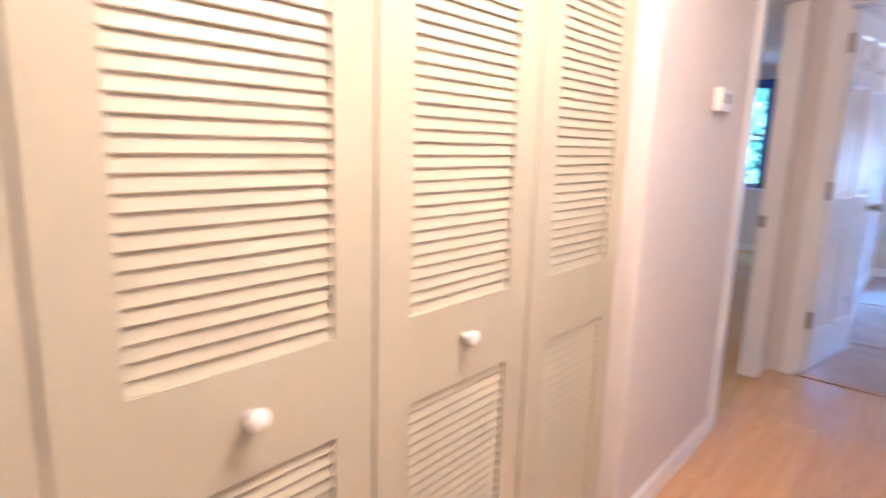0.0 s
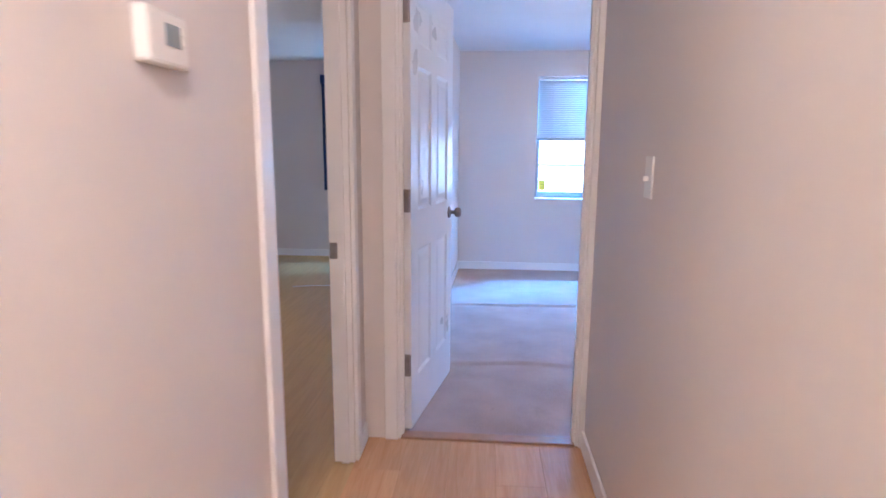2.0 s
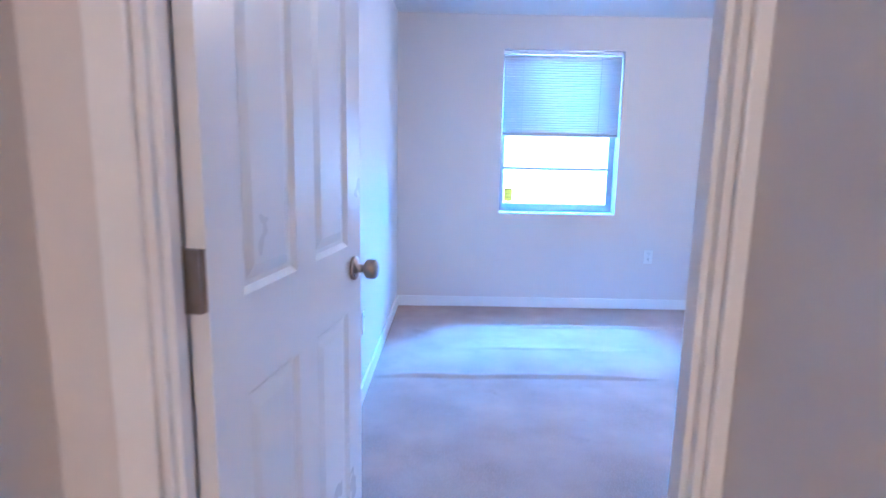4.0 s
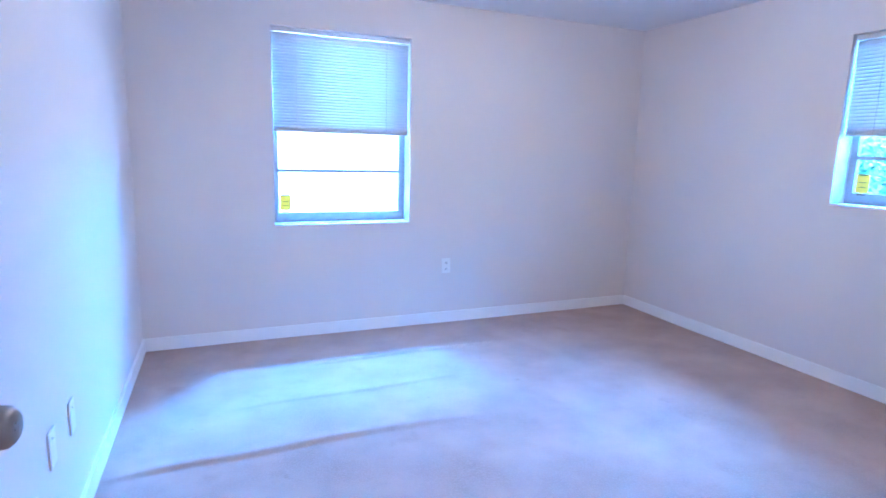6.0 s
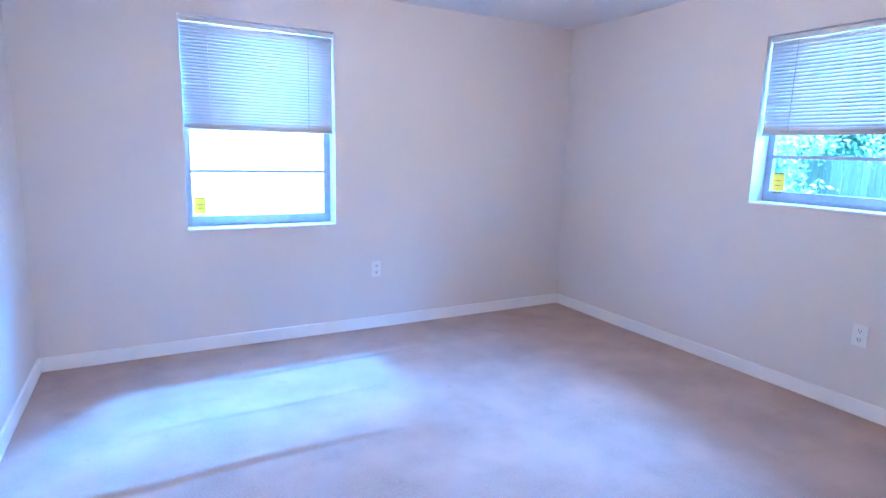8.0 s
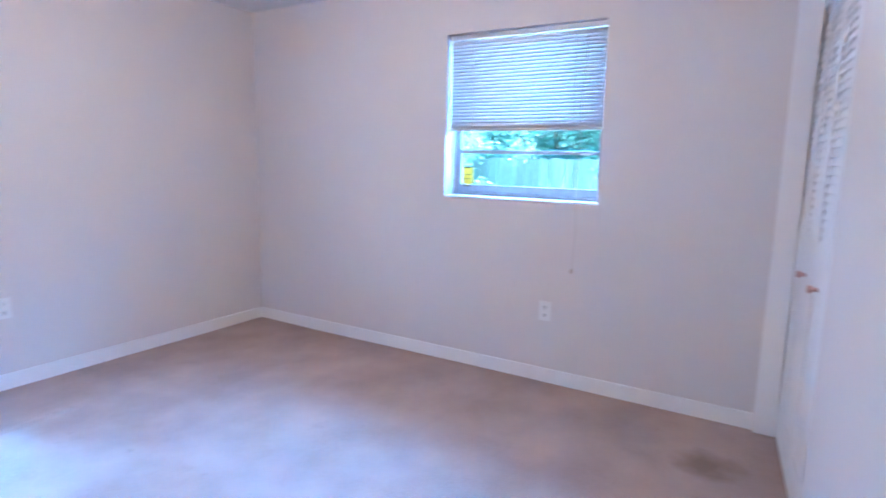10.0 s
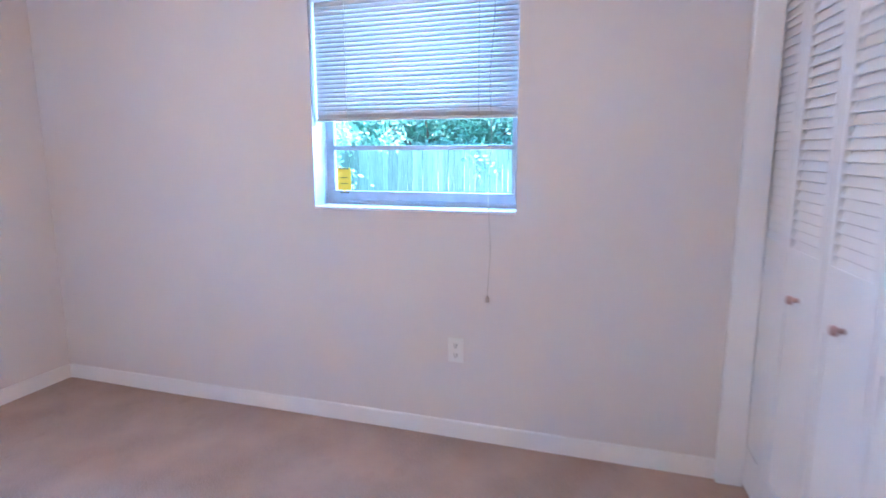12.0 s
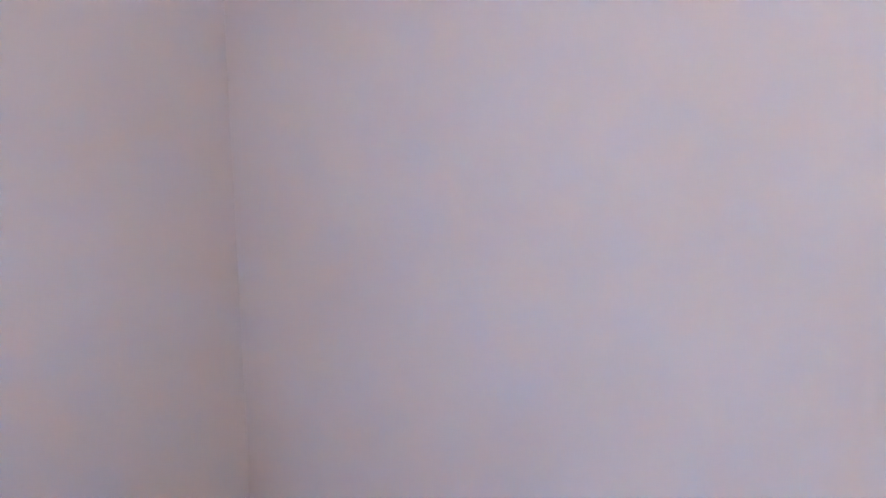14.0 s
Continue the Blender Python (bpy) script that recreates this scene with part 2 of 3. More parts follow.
def lathe(profile, m=Matrix(), seg=24):
    """A turned solid from (radius, height) rows about local z, laid by m."""
    bm = bmesh.new()
    rings = []
    for r, h in profile:
        rings.append([bm.verts.new(m @ Vector((r * math.cos(2 * math.pi * i / seg), r * math.sin(2 * math.pi * i / seg), h)))
                      for i in range(seg)])
    for a, b in zip(rings, rings[1:]):
        for i in range(seg):
            f = bm.faces.new((a[i], a[(i + 1) % seg], b[(i + 1) % seg], b[i]))
            f.smooth = True
    bm.faces.new(rings[0][::-1])
    bm.faces.new(rings[-1])
    return bm


def prism(points, z0, z1):
    """An upright solid over a plan outline, counterclockwise."""
    bm = bmesh.new()
    lo = [bm.verts.new((x, y, z0)) for x, y in points]
    hi = [bm.verts.new((x, y, z1)) for x, y in points]
    n = len(points)
    bm.faces.new(lo[::-1]), bm.faces.new(hi)
    for i in range(n):
        bm.faces.new((lo[i], lo[(i + 1) % n], hi[(i + 1) % n], hi[i]))
    return bm


def tube(pts, r, seg=6):
    """A round cord along points."""
    bm = bmesh.new()
    prev = None
    for k, p in enumerate(pts):
        p = Vector(p)
        d = (Vector(pts[min(k + 1, len(pts) - 1)]) - Vector(pts[max(k - 1, 0)])).normalized()
        u = d.orthogonal().normalized()
        v = d.cross(u)
        ring = [bm.verts.new(p + r * (math.cos(2 * math.pi * i / seg) * u + math.sin(2 * math.pi * i / seg) * v)) for i in range(seg)]
        if prev:
            for i in range(seg):
                bm.faces.new((prev[i], prev[(i + 1) % seg], ring[(i + 1) % seg], ring[i])).smooth = True
        prev = ring
    return bm


def mesh_of(name, bm, mat):
    bmesh.ops.recalc_face_normals(bm, faces=bm.faces)
    me = bpy.data.meshes.new(name)
    bm.to_mesh(me)
    bm.free()
    me.materials.append(mat)
    return me


def part(name, bm, mat, parent=None, label=""):
    ob = new(name, mesh_of(name, bm, mat))
    if parent:
        ob.parent = parent
    return tagged(ob, label)


def piece(name, me, parent, m=None):
    ob = new(name, me)
    ob.parent = parent
    if m is not None:
        ob.matrix_basis = m
    return ob


def structure(name, bm, mat, label="", category=""):
    return tagged(part(name, bm, mat), label, category, kind="structure")


def thing(name, at, label, category, group=""):
    e = new(name)
    e.empty_display_size = 0.1
    e.matrix_basis = at if isinstance(at, Matrix) else Matrix.Translation(at)
    return tagged(e, label, category, group)


# ---- the plan, in metres ----
H = 2.33                       # ceilings
XR, YF = 3.50, 3.78            # bedroom's window walls
YD0, YD1 = -0.058, 0.022         # wall between hall and bedroom
HL, HR = -0.54, 0.44           # hall's walls
DX0, DX1, DZ = -0.39, 0.414, 2.06      # bedroom door's opening
LY0, LY1 = -1.085, -0.265        # side room doorway in the hall's wall
CL0, CL1, CLX = -4.15, -2.15, -0.60    # hall closet
BX0, BX1 = 2.335, 3.575          # bedroom closet
W1 = (0.505, 1.455, 0.785, 2.075)      # x0 x1 z0 z1
W2 = (1.12, 2.08, 1.055, 2.02)        # y0 y1 z0 z1
OUT = 0.22                     # outer walls
HT = 0.085                     # thickness of the hall's partition


def near_y(x):
    """The bedroom's face of the wall with door and closet, which runs slightly askew."""
    return YD1 + 0.17 * max(0.0, x - DX1) / (XR - DX1)


def left_x(y):
    return -0.42 + 0.095 * (y - YD1) / (YF - YD1)


# ---- floors ----
grid = bmesh.new()
nx, ny = 130, 380
x_lo, x_hi, y_lo, y_hi = -0.44, 3.52, 0.0, 3.80
gv = []


def carpet_height(x, y):
    """Loose carpet: long low ripples and an uneven pile."""
    z = 0.004 * noise.noise(Vector((x * 1.3, y * 1.3, 0)))
    for y0, slope, amp, xa, xb in ((2.25, 0.02, 0.016, -0.4, 1.35), (3.19, 0.03, 0.013, 0.6, 2.1), (0.89, 0.0, 0.016, -0.4, 0.95), (2.72, 0.03, 0.006, 0.1, 1.6)):
        d = y - (y0 + slope * x + 0.04 * noise.noise(Vector((x * 2, y0, 4))))
        fade = max(0.0, min(1.0, (x - xa) * 4)) * max(0.0, min(1.0, (xb - x) * 3))
        z += amp * fade * math.exp(-(d / (0.016 if d < 0 else 0.06)) ** 2)
    return z


for j in range(ny + 1):
    for i in range(nx + 1):
        x, y = x_lo + (x_hi - x_lo) * i / nx, y_lo + (y_hi - y_lo) * j / ny
        gv.append(grid.verts.new((x, y, carpet_height(x, y) if 0 < i < nx and 0 < j < ny else 0)))
for j in range(ny):
    for i in range(nx):
        a = j * (nx + 1) + i
        grid.faces.new((gv[a], gv[a + 1], gv[a + nx + 2], gv[a + nx + 1])).smooth = True
structure("floor_bedroom", grid, CARPET, "worn beige wall-to-wall carpet with ripples and stains", "carpet")
structure("subfloor", boxes((-4.1, 3.72, -5.3, 4.5, -0.25, -0.02)), DARK, "concrete slab under the floors", "slab")

# ---- walls ----
structure("wall_hall_right", boxes((HR, HR + 0.12, -5.2, YD0, -0.02, H)), WALL, "plain off-white painted hall wall", "wall")
structure("wall_hall_end", boxes((-1.3, HR + 0.12, -5.32, -5.2, -0.02, H)), WALL, "plain off-white painted wall closing the hall", "wall")
structure("wall_hall_left", boxes(
    (HL - HT, HL, LY1, YD0, -0.02, H),
    (HL - HT, HL, LY0, LY1, DZ, H),
    (HL - HT, HL, CL1, LY0, -0.02, H),
    (HL - HT, HL, CL0, CL1, 2.06, H),
    (HL - HT, HL, -5.2, CL0, -0.02, H)), WALL, "off-white painted hall wall with doorway and closet opening", "wall")
# closet insides: shade behind the louvres is put into a dark base colour
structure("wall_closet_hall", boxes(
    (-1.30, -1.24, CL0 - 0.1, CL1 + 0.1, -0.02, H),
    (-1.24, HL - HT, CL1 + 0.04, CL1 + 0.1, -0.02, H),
    (-1.24, HL - HT, CL0 - 0.1, CL0 - 0.04, -0.02, H)), DARK, "inside of the hall closet, coloured dark for its shade", "wall")
structure("wall_bedroom_door", boxes(
    (left_x(YD1) - 0.14, DX0, YD0, YD1, -0.02, H),
    (DX0, DX1, YD0, YD1, DZ, H)), WALL, "off-white painted wall over the bedroom door", "wall")
for x0, x1, z0 in ((DX1, BX0, -0.02), (BX0, BX1, 2.06), (BX1, XR + OUT, -0.02)):
    structure("wall_bedroom_near", prism([(x0, YD0), (x1, YD0), (x1, near_y(x1)), (x0, near_y(x0))], z0, H), WALL, "off-white painted wall beside the closet", "wall")
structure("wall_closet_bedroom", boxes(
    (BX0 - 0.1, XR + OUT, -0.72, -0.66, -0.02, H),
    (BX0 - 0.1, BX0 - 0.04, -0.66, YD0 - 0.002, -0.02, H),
    (XR + 0.11, XR + OUT, -0.66, YD0 - 0.002, -0.02, H)), DARK, "inside of the bedroom closet, coloured dark for its shade", "wall")
structure("wall_bedroom_left", prism([(left_x(YD1) - 0.12, YD1), (left_x(YD1), YD1), (left_x(YF), YF), (left_x(YF) - 0.12, YF)], -0.02, H),
          WALL, "off-white painted bedroom side wall", "wall")
structure("wall_bedroom_far", boxes(
    (left_x(YF) - 0.12, W1[0], YF, YF + OUT, -0.1, H),
    (W1[1], XR + OUT, YF, YF + OUT, -0.1, H),
    (W1[0], W1[1], YF, YF + OUT, -0.1, W1[2]),
    (W1[0], W1[1], YF, YF + OUT, W1[3], H)), WALL, "off-white painted outer wall with a window", "wall")
structure("wall_bedroom_right", boxes(
    (XR, XR + OUT, near_y(XR) + 0.008, W2[0], -0.1, H),
    (XR, XR + OUT, W2[1], YF, -0.1, H),
    (XR, XR + OUT, W2[0], W2[1], -0.1, W2[2]),
    (XR, XR + OUT, W2[0], W2[1], W2[3], H)), WALL, "off-white painted outer wall with a window", "wall")
OX, OY = -3.9, 4.35
OW = (-1.92, -1.10, 0.80, 2.12)
structure("wall_room_far", boxes(
    (OX - 0.2, OW[0], OY, OY + 0.2, -0.1, H), (OW[1], left_x(YF) - 0.12, OY, OY + 0.2, -0.1, H),
    (OW[0], OW[1], OY, OY + 0.2, -0.1, OW[2]), (OW[0], OW[1], OY, OY + 0.2, OW[3], H)), WALL, "off-white painted wall of the side room", "wall")
structure("wall_room_left", boxes((OX - 0.2, OX, -1.9, OY, -0.1, H)), WALL, "off-white painted wall of the side room", "wall")
structure("wall_room_near", boxes((OX - 0.2, HL - HT, -2.02, -1.9, -0.02, H)), WALL, "off-white painted wall of the side room", "wall")
structure("ceiling", boxes((-4.1, XR + OUT, -5.32, 4.55, H, H + 0.15)), CEIL, "flat white painted ceiling", "ceiling")

# ---- baseboards ----


def baseboard(name, x0, x1, y0, y1, h=0.085):
    bm = boxes((min(x0, x1), max(x0, x1), min(y0, y1), max(y0, y1), -0.01, h))
    top = [e for e in bm.edges if all(v.co.z > h - 1e-4 for v in e.verts)]
    bmesh.ops.bevel(bm, geom=top, offset=0.006, segments=2, profile=0.5, affect="EDGES")
    return structure(name, bm, TRIM, "white painted wooden baseboard along the wall", "baseboard")


BB = 0.014
baseboard("baseboard", left_x(YF) + BB, XR - BB, YF - BB, YF)
baseboard("baseboard", XR - BB, XR, 0.286, YF - BB)
bb = prism([(left_x(0.3), 0.3), (left_x(0.3) + BB, 0.3), (left_x(YF - BB) + BB, YF - BB), (left_x(YF), YF)], -0.01, 0.085)
structure("baseboard", bb, TRIM, "white painted wooden baseboard along the side wall", "baseboard")
structure("baseboard", prism([(0.487, near_y(0.487)), (BX0, near_y(BX0)), (BX0, near_y(BX0) + BB), (0.487, near_y(0.487) + BB)], -0.01, 0.085), TRIM, "white painted wooden baseboard", "baseboard")
baseboard("baseboard", HR - BB, HR, -5.2, YD0 - 0.016)
baseboard("baseboard", HL, HL + BB, CL1 + 0.07, LY0 - 0.08)
baseboard("baseboard", HL, HL + BB, -5.2, CL0 - 0.07)
baseboard("baseboard", HL, HL + BB, LY1 + 0.065, YD0 - 0.016)
baseboard("baseboard", OX + BB, -0.6, OY - BB, OY)
baseboard("baseboard", OX, OX + BB, -1.9, OY)

# ---- door frames and casings ----


def casing(name, rows, label):
    return structure(name, boxes(*rows, bevel=0.004), TRIM, label, "trim")


CW = 0.058
casing("trim", [(DX0 - CW, DX0, YD0 - 0.016, YD0, 0, DZ + CW)], "white painted door casing")
casing("trim", [(DX1, min(DX1 + CW, HR), YD0 - 0.016, YD0, 0, DZ + CW)], "white painted door casing")
casing("trim", [(DX0, DX1, YD0 - 0.016, YD0, DZ, DZ + CW)], "white painted door head casing")
casing("trim", [(DX1 + 0.014, DX1 + CW + 0.01, YD1 + 0.003, YD1 + 0.013, 0, DZ + CW)], "white painted door casing in the bedroom")
casing("trim", [(DX0, DX1 + 0.013, YD1 + 0.003, YD1 + 0.013, DZ - 0.002, DZ + CW)], "white painted door head casing in the bedroom")
jamb = boxes((DX0, DX0 + 0.012, YD0, YD1, 0, DZ), (DX1 - 0.012, DX1, YD0, YD1, 0, DZ), (DX0 + 0.012, DX1 - 0.012, YD0, YD1, DZ - 0.012, DZ),
             (DX0 + 0.012, DX0 + 0.022, YD0 + 0.02, YD0 + 0.055, 0, DZ - 0.012), (DX1 - 0.022, DX1 - 0.012, YD0 + 0.02, YD0 + 0.055, 0, DZ - 0.012))
structure("door_frame_bedroom", jamb, TRIM, "white painted door jamb with stops", "door frame")
casing("trim", [(HL, HL + 0.016, LY0 - 0.075, LY0, 0, DZ + CW)], "white painted casing of the side doorway")
casing("trim", [(HL, HL + 0.016, LY1, LY1 + CW, 0, DZ + CW)], "white painted casing of the side doorway")
casing("trim", [(HL, HL + 0.016, LY0, LY1, DZ, DZ + CW)], "white painted head casing of the side doorway")
side_frame = structure("door_frame_side", boxes(
    (HL - HT, HL, LY0, LY0 + 0.012, 0, DZ), (HL - HT, HL, LY1 - 0.012, LY1, 0, DZ), (HL - HT, HL, LY0 + 0.012, LY1 - 0.012, DZ - 0.012, DZ),
    (HL - 0.05, HL - 0.022, LY1 - 0.022, LY1 - 0.012, 0, DZ - 0.012), (HL - 0.05, HL - 0.022, LY0 + 0.012, LY0 + 0.022, 0, DZ - 0.012)),
    TRIM, "white painted jamb of the side doorway", "door frame")
part("strike_plate", boxes((HL - 0.0835, HL - 0.052, LY1 - 0.0145, LY1 - 0.011, 0.87, 0.935), bevel=0.001), HINGE, side_frame, "tarnished metal strike plate")
# closet edges
structure("trim", boxes((HL - 0.10, HL + 0.006, CL1 - 0.006, CL1 + 0.055, 0, 2.10), bevel=0.012), WALL, "rounded painted closet corner in the hall", "trim")
casing("trim", [(HL - 0.10, HL + 0.012, CL0 - 0.055, CL0 + 0.006, 0, 2.10)], "white painted closet casing in the hall")
casing("trim", [(XR - 0.045, XR - 0.002, 0.187, 0.284, 0, 2.12)], "white painted closet casing beside the window wall")
structure("threshold", boxes((DX0 + 0.012, DX1 - 0.012, YD0 - 0.005, YD0 + 0.06, -0.01, 0.010), bevel=0.004), STRIP,
          "brown wooden threshold strip between laminate and carpet", "threshold")

# ---- bedroom door ----


def panel_door(at, w, h, t):
    """A six-panel door, hinge edge at local x = 0, seen face at local y = -t."""
    d = thing("door_1", at, "open white painted six-panel door with round metal knob", "door")
    d["kind"] = "structure"
    st, mid = 0.105, 0.10
    zs = [(0.0, 0.23), (0.84, 1.02), (1.65, 1.745), (h - 0.115, h)]
    rows = [(0, st, -t, 0, 0, h), (w - st, w, -t, 0, 0, h)]
    rows += [(st, w - st, -t, 0, a, b) for a, b in zs]
    cols = [(st, w / 2 - mid / 2), (w / 2 + mid / 2, w - st)]
    for (a0, a1), (b0, b1) in zip(zs, zs[1:]):
        rows.append((w / 2 - mid / 2, w / 2 + mid / 2, -t, 0, a1, b0))
    part("door_leaf", boxes(*rows, bevel=0.0), DOOR, d)
    for (a0, a1), (b0, b1) in zip(zs, zs[1:]):
        for c0, c1 in cols:
            bm = bmesh.new()
            for face, sgn in ((-t, 1), (0.0, -1)):
                rings = []
                for ins, dep in ((0.0, 0.0), (0.012, 0.009), (0.022, 0.009), (0.045, 0.003)):
                    y = face + sgn * dep
                    rings.append([bm.verts.new(p) for p in ((c0 + ins, y, a1 + ins), (c1 - ins, y, a1 + ins), (c1 - ins, y, b0 - ins), (c0 + ins, y, b0 - ins))])
                for r0, r1 in zip(rings, rings[1:]):
                    for i in range(4):
                        bm.faces.new((r0[i], r0[(i + 1) % 4], r1[(i + 1) % 4], r1[i]))
                bm.faces.new(rings[-1])
            part("panel", bm, DOOR, d)
    for sgn, y in ((-1, -t), (1, 0.0)):
        m = Matrix.Translation((w - 0.060, y, 0.952)) @ Euler((radians(90 if sgn < 0 else -90), 0, 0)).to_matrix().to_4x4()
        k = part("knob", lathe([(0.033, 0), (0.033, 0.006), (0.028, 0.010), (0.012, 0.013), (0.011, 0.030), (0.018, 0.034), (0.026, 0.040),
                                (0.0275, 0.052), (0.026, 0.062), (0.020, 0.068), (0.006, 0.069)], m), NICKEL, d, "round aged nickel door knob")
    part("latch_plate", boxes((w - 0.001, w + 0.002, -t * 0.5 - 0.012, -t * 0.5 + 0.012, 0.91, 0.97)), HINGE, d, "metal latch plate")
    for z in (0.315, 1.07, 1.86):
        hp = part("hinge", boxes((-0.003, 0.001, -t + 0.002, 0.0, z - 0.05, z + 0.05), (-0.014, -0.003, -0.03, 0.0, z - 0.05, z + 0.05)), HINGE, d, "tarnished butt hinge")
        part("hinge_pin", lathe([(0.006, z - 0.053), (0.006, z + 0.053)], Matrix.Translation((-0.006, 0.006, 0)), 10), HINGE, hp)
    return d


panel_door(pose(DX0 + 0.016, YD1, 0.008, 0, 0, 79.8), 0.745, 2.03, 0.035)

# ---- louvred bifold doors ----


def louvre_panel(name, w, h, mat, rail_lo, rail_hi, low_louvre, label, group, st=0.088, pitch=0.0234, tilt=73):
    """A louvred closet panel, local x along its width, face towards local -y."""
    d = thing(name, (0, 0, 0), label, "closet door", group)
    t = 0.028
    rows = [(0, st, 0, t, 0, h), (w - st, w, 0, t, 0, h), (st, w - st, 0, t, 0, 0.16), (st, w - st, 0, t, h - 0.10, h), (st, w - st, 0, t, rail_lo, rail_hi)]
    if not low_louvre:
        rows.append((st, w - st, 0.004, t - 0.004, 0.16, rail_lo))
    part("panel_frame", boxes(*rows), mat, d)
    sl = bmesh.new()
    hw, th = pitch * 0.61, 0.0026
    c, s = math.cos(radians(tilt)), math.sin(radians(tilt))
    pts = [(-hw, -th * 0.4), (-hw + 0.0018, -th), (hw - 0.0018, -th), (hw, -th * 0.4), (hw, th * 0.4), (hw - 0.0018, th), (-hw + 0.0018, th), (-hw, th * 0.4)]
    for x in (st - 0.002, w - st + 0.002):
        for a, b in pts:
            sl.verts.new((x, a * c - b * s, a * s + b * c))
    sl.verts.ensure_lookup_table()
    v = sl.verts
    sl.faces.new([v[i] for i in range(7, -1, -1)]), sl.faces.new([v[i] for i in range(8, 16)])
    for i in range(8):
        sl.faces.new((v[i], v[(i + 1) % 8], v[8 + (i + 1) % 8], v[8 + i]))
    sm = mesh_of("slat", sl, mat)
    spans = [(rail_hi, h - 0.10)] + ([(0.16, rail_lo)] if low_louvre else [])
    for a, b in spans:
        n = round((b - a) / pitch)
        for i in range(n):
            piece("slat", sm, d, Matrix.Translation((0, 0.0105, a + (b - a) / n * (i + 0.5))))
    return d


def closet_knob(d, x, z, mat, label, r=0.019):
    m = Matrix.Translation((x, 0, z)) @ Euler((radians(90), 0, 0)).to_matrix().to_4x4()
    return part("knob", lathe([(r * 0.55, 0), (r * 0.45, 0.010), (r * 0.5, 0.014), (r * 0.95, 0.020), (r, 0.026), (r * 0.8, 0.032), (r * 0.2, 0.034)], m, 18), mat, d, label)


PW = (CL1 - CL0) / 4
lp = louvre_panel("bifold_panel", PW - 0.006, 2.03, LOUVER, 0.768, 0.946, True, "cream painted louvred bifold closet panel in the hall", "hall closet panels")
for i in range(4):
    # panels face the hall (+x): local x runs towards +y, local -y towards +x
    m = pose(CLX, CL0 + PW * i + 0.003, 0.012, 0, 0, 90)
    ob = lp if i == 0 else copy_thing(lp, m)
    if i == 0:
        lp.matrix_basis = m
    if i in (1, 2):
        closet_knob(ob, PW * 0.5, 0.868, KNOB_W, "round white knob")

BW = (BX1 - BX0) / 4
lq = louvre_panel("bifold_panel", BW - 0.004, 2.03, LOUVER_W, 0.80, 0.99, False, "white painted closet panel with louvres above a flat lower half", "bedroom closet panels", st=0.046, pitch=0.031, tilt=70)
for i in range(4):
    m = pose(BX0 + BW * (i + 1) - 0.002, 0.083 + 0.092 * BW * (i + 1), 0.015, 0, 0, 180 + 5.26)
    ob = lq if i == 0 else copy_thing(lq, m)
    if i == 0:
        lq.matrix_basis = m
    if i in (1, 2):
        closet_knob(ob, BW * 0.5, 0.84, KNOB_P, "small pinkish wooden knob", 0.015)

# ---- windows ----


def window(name, m, w, h, label, rail_z):
    """An aluminium single-hung window, local x across, local y outwards, local z up from the opening's foot; origin at its inner face corner."""
    win = thing(name, m, label, "window")
    win["kind"] = "structure"
    f, d0, d1 = 0.028, 0.125, 0.175
    part("window_frame", boxes((0, f, d0, d1, 0, h), (w - f, w, d0, d1, 0, h), (f, w - f, d0, d1, 0, 0.030), (f, w - f, d0, d1, h - f, h)), ALU, win, "dull aluminium window frame")
    part("bottom_rail", boxes((f, w - f, d0 - 0.006, d0 + 0.02, 0.030, 0.075), bevel=0.003), ALU, win, "scuffed aluminium bottom rail")
    part("meeting_rail", boxes((f, w - f, d0 - 0.004, d0 + 0.018, rail_z - 0.011, rail_z + 0.011), bevel=0.003), ALU, win, "aluminium cross rail")
    part("upper_rail", boxes((f, w - f, d0 + 0.018, d0 + 0.036, h * 0.52 - 0.014, h * 0.52 + 0.014)), ALU, win, "aluminium meeting rail")
    for x in (f, w - f - 0.016):
        part("sash_stile", boxes((x, x + 0.016, d0 - 0.004, d0 + 0.018, 0.075, h - f)), ALU, win)
    for z0, z1 in ((0.075, rail_z - 0.011), (rail_z + 0.011, h - f)):
        g = part("pane", boxes((f + 0.016, w - f - 0.016, d0 + 0.006, d0 + 0.010, z0, z1)), GLASS, win, "clear window glass")
        g.visible_shadow = False
    part("window_sill", boxes((0.002, w - 0.002, -0.012, d0, -0.004, 0.010), bevel=0.003), TRIM, win, "white painted window sill")
    return win


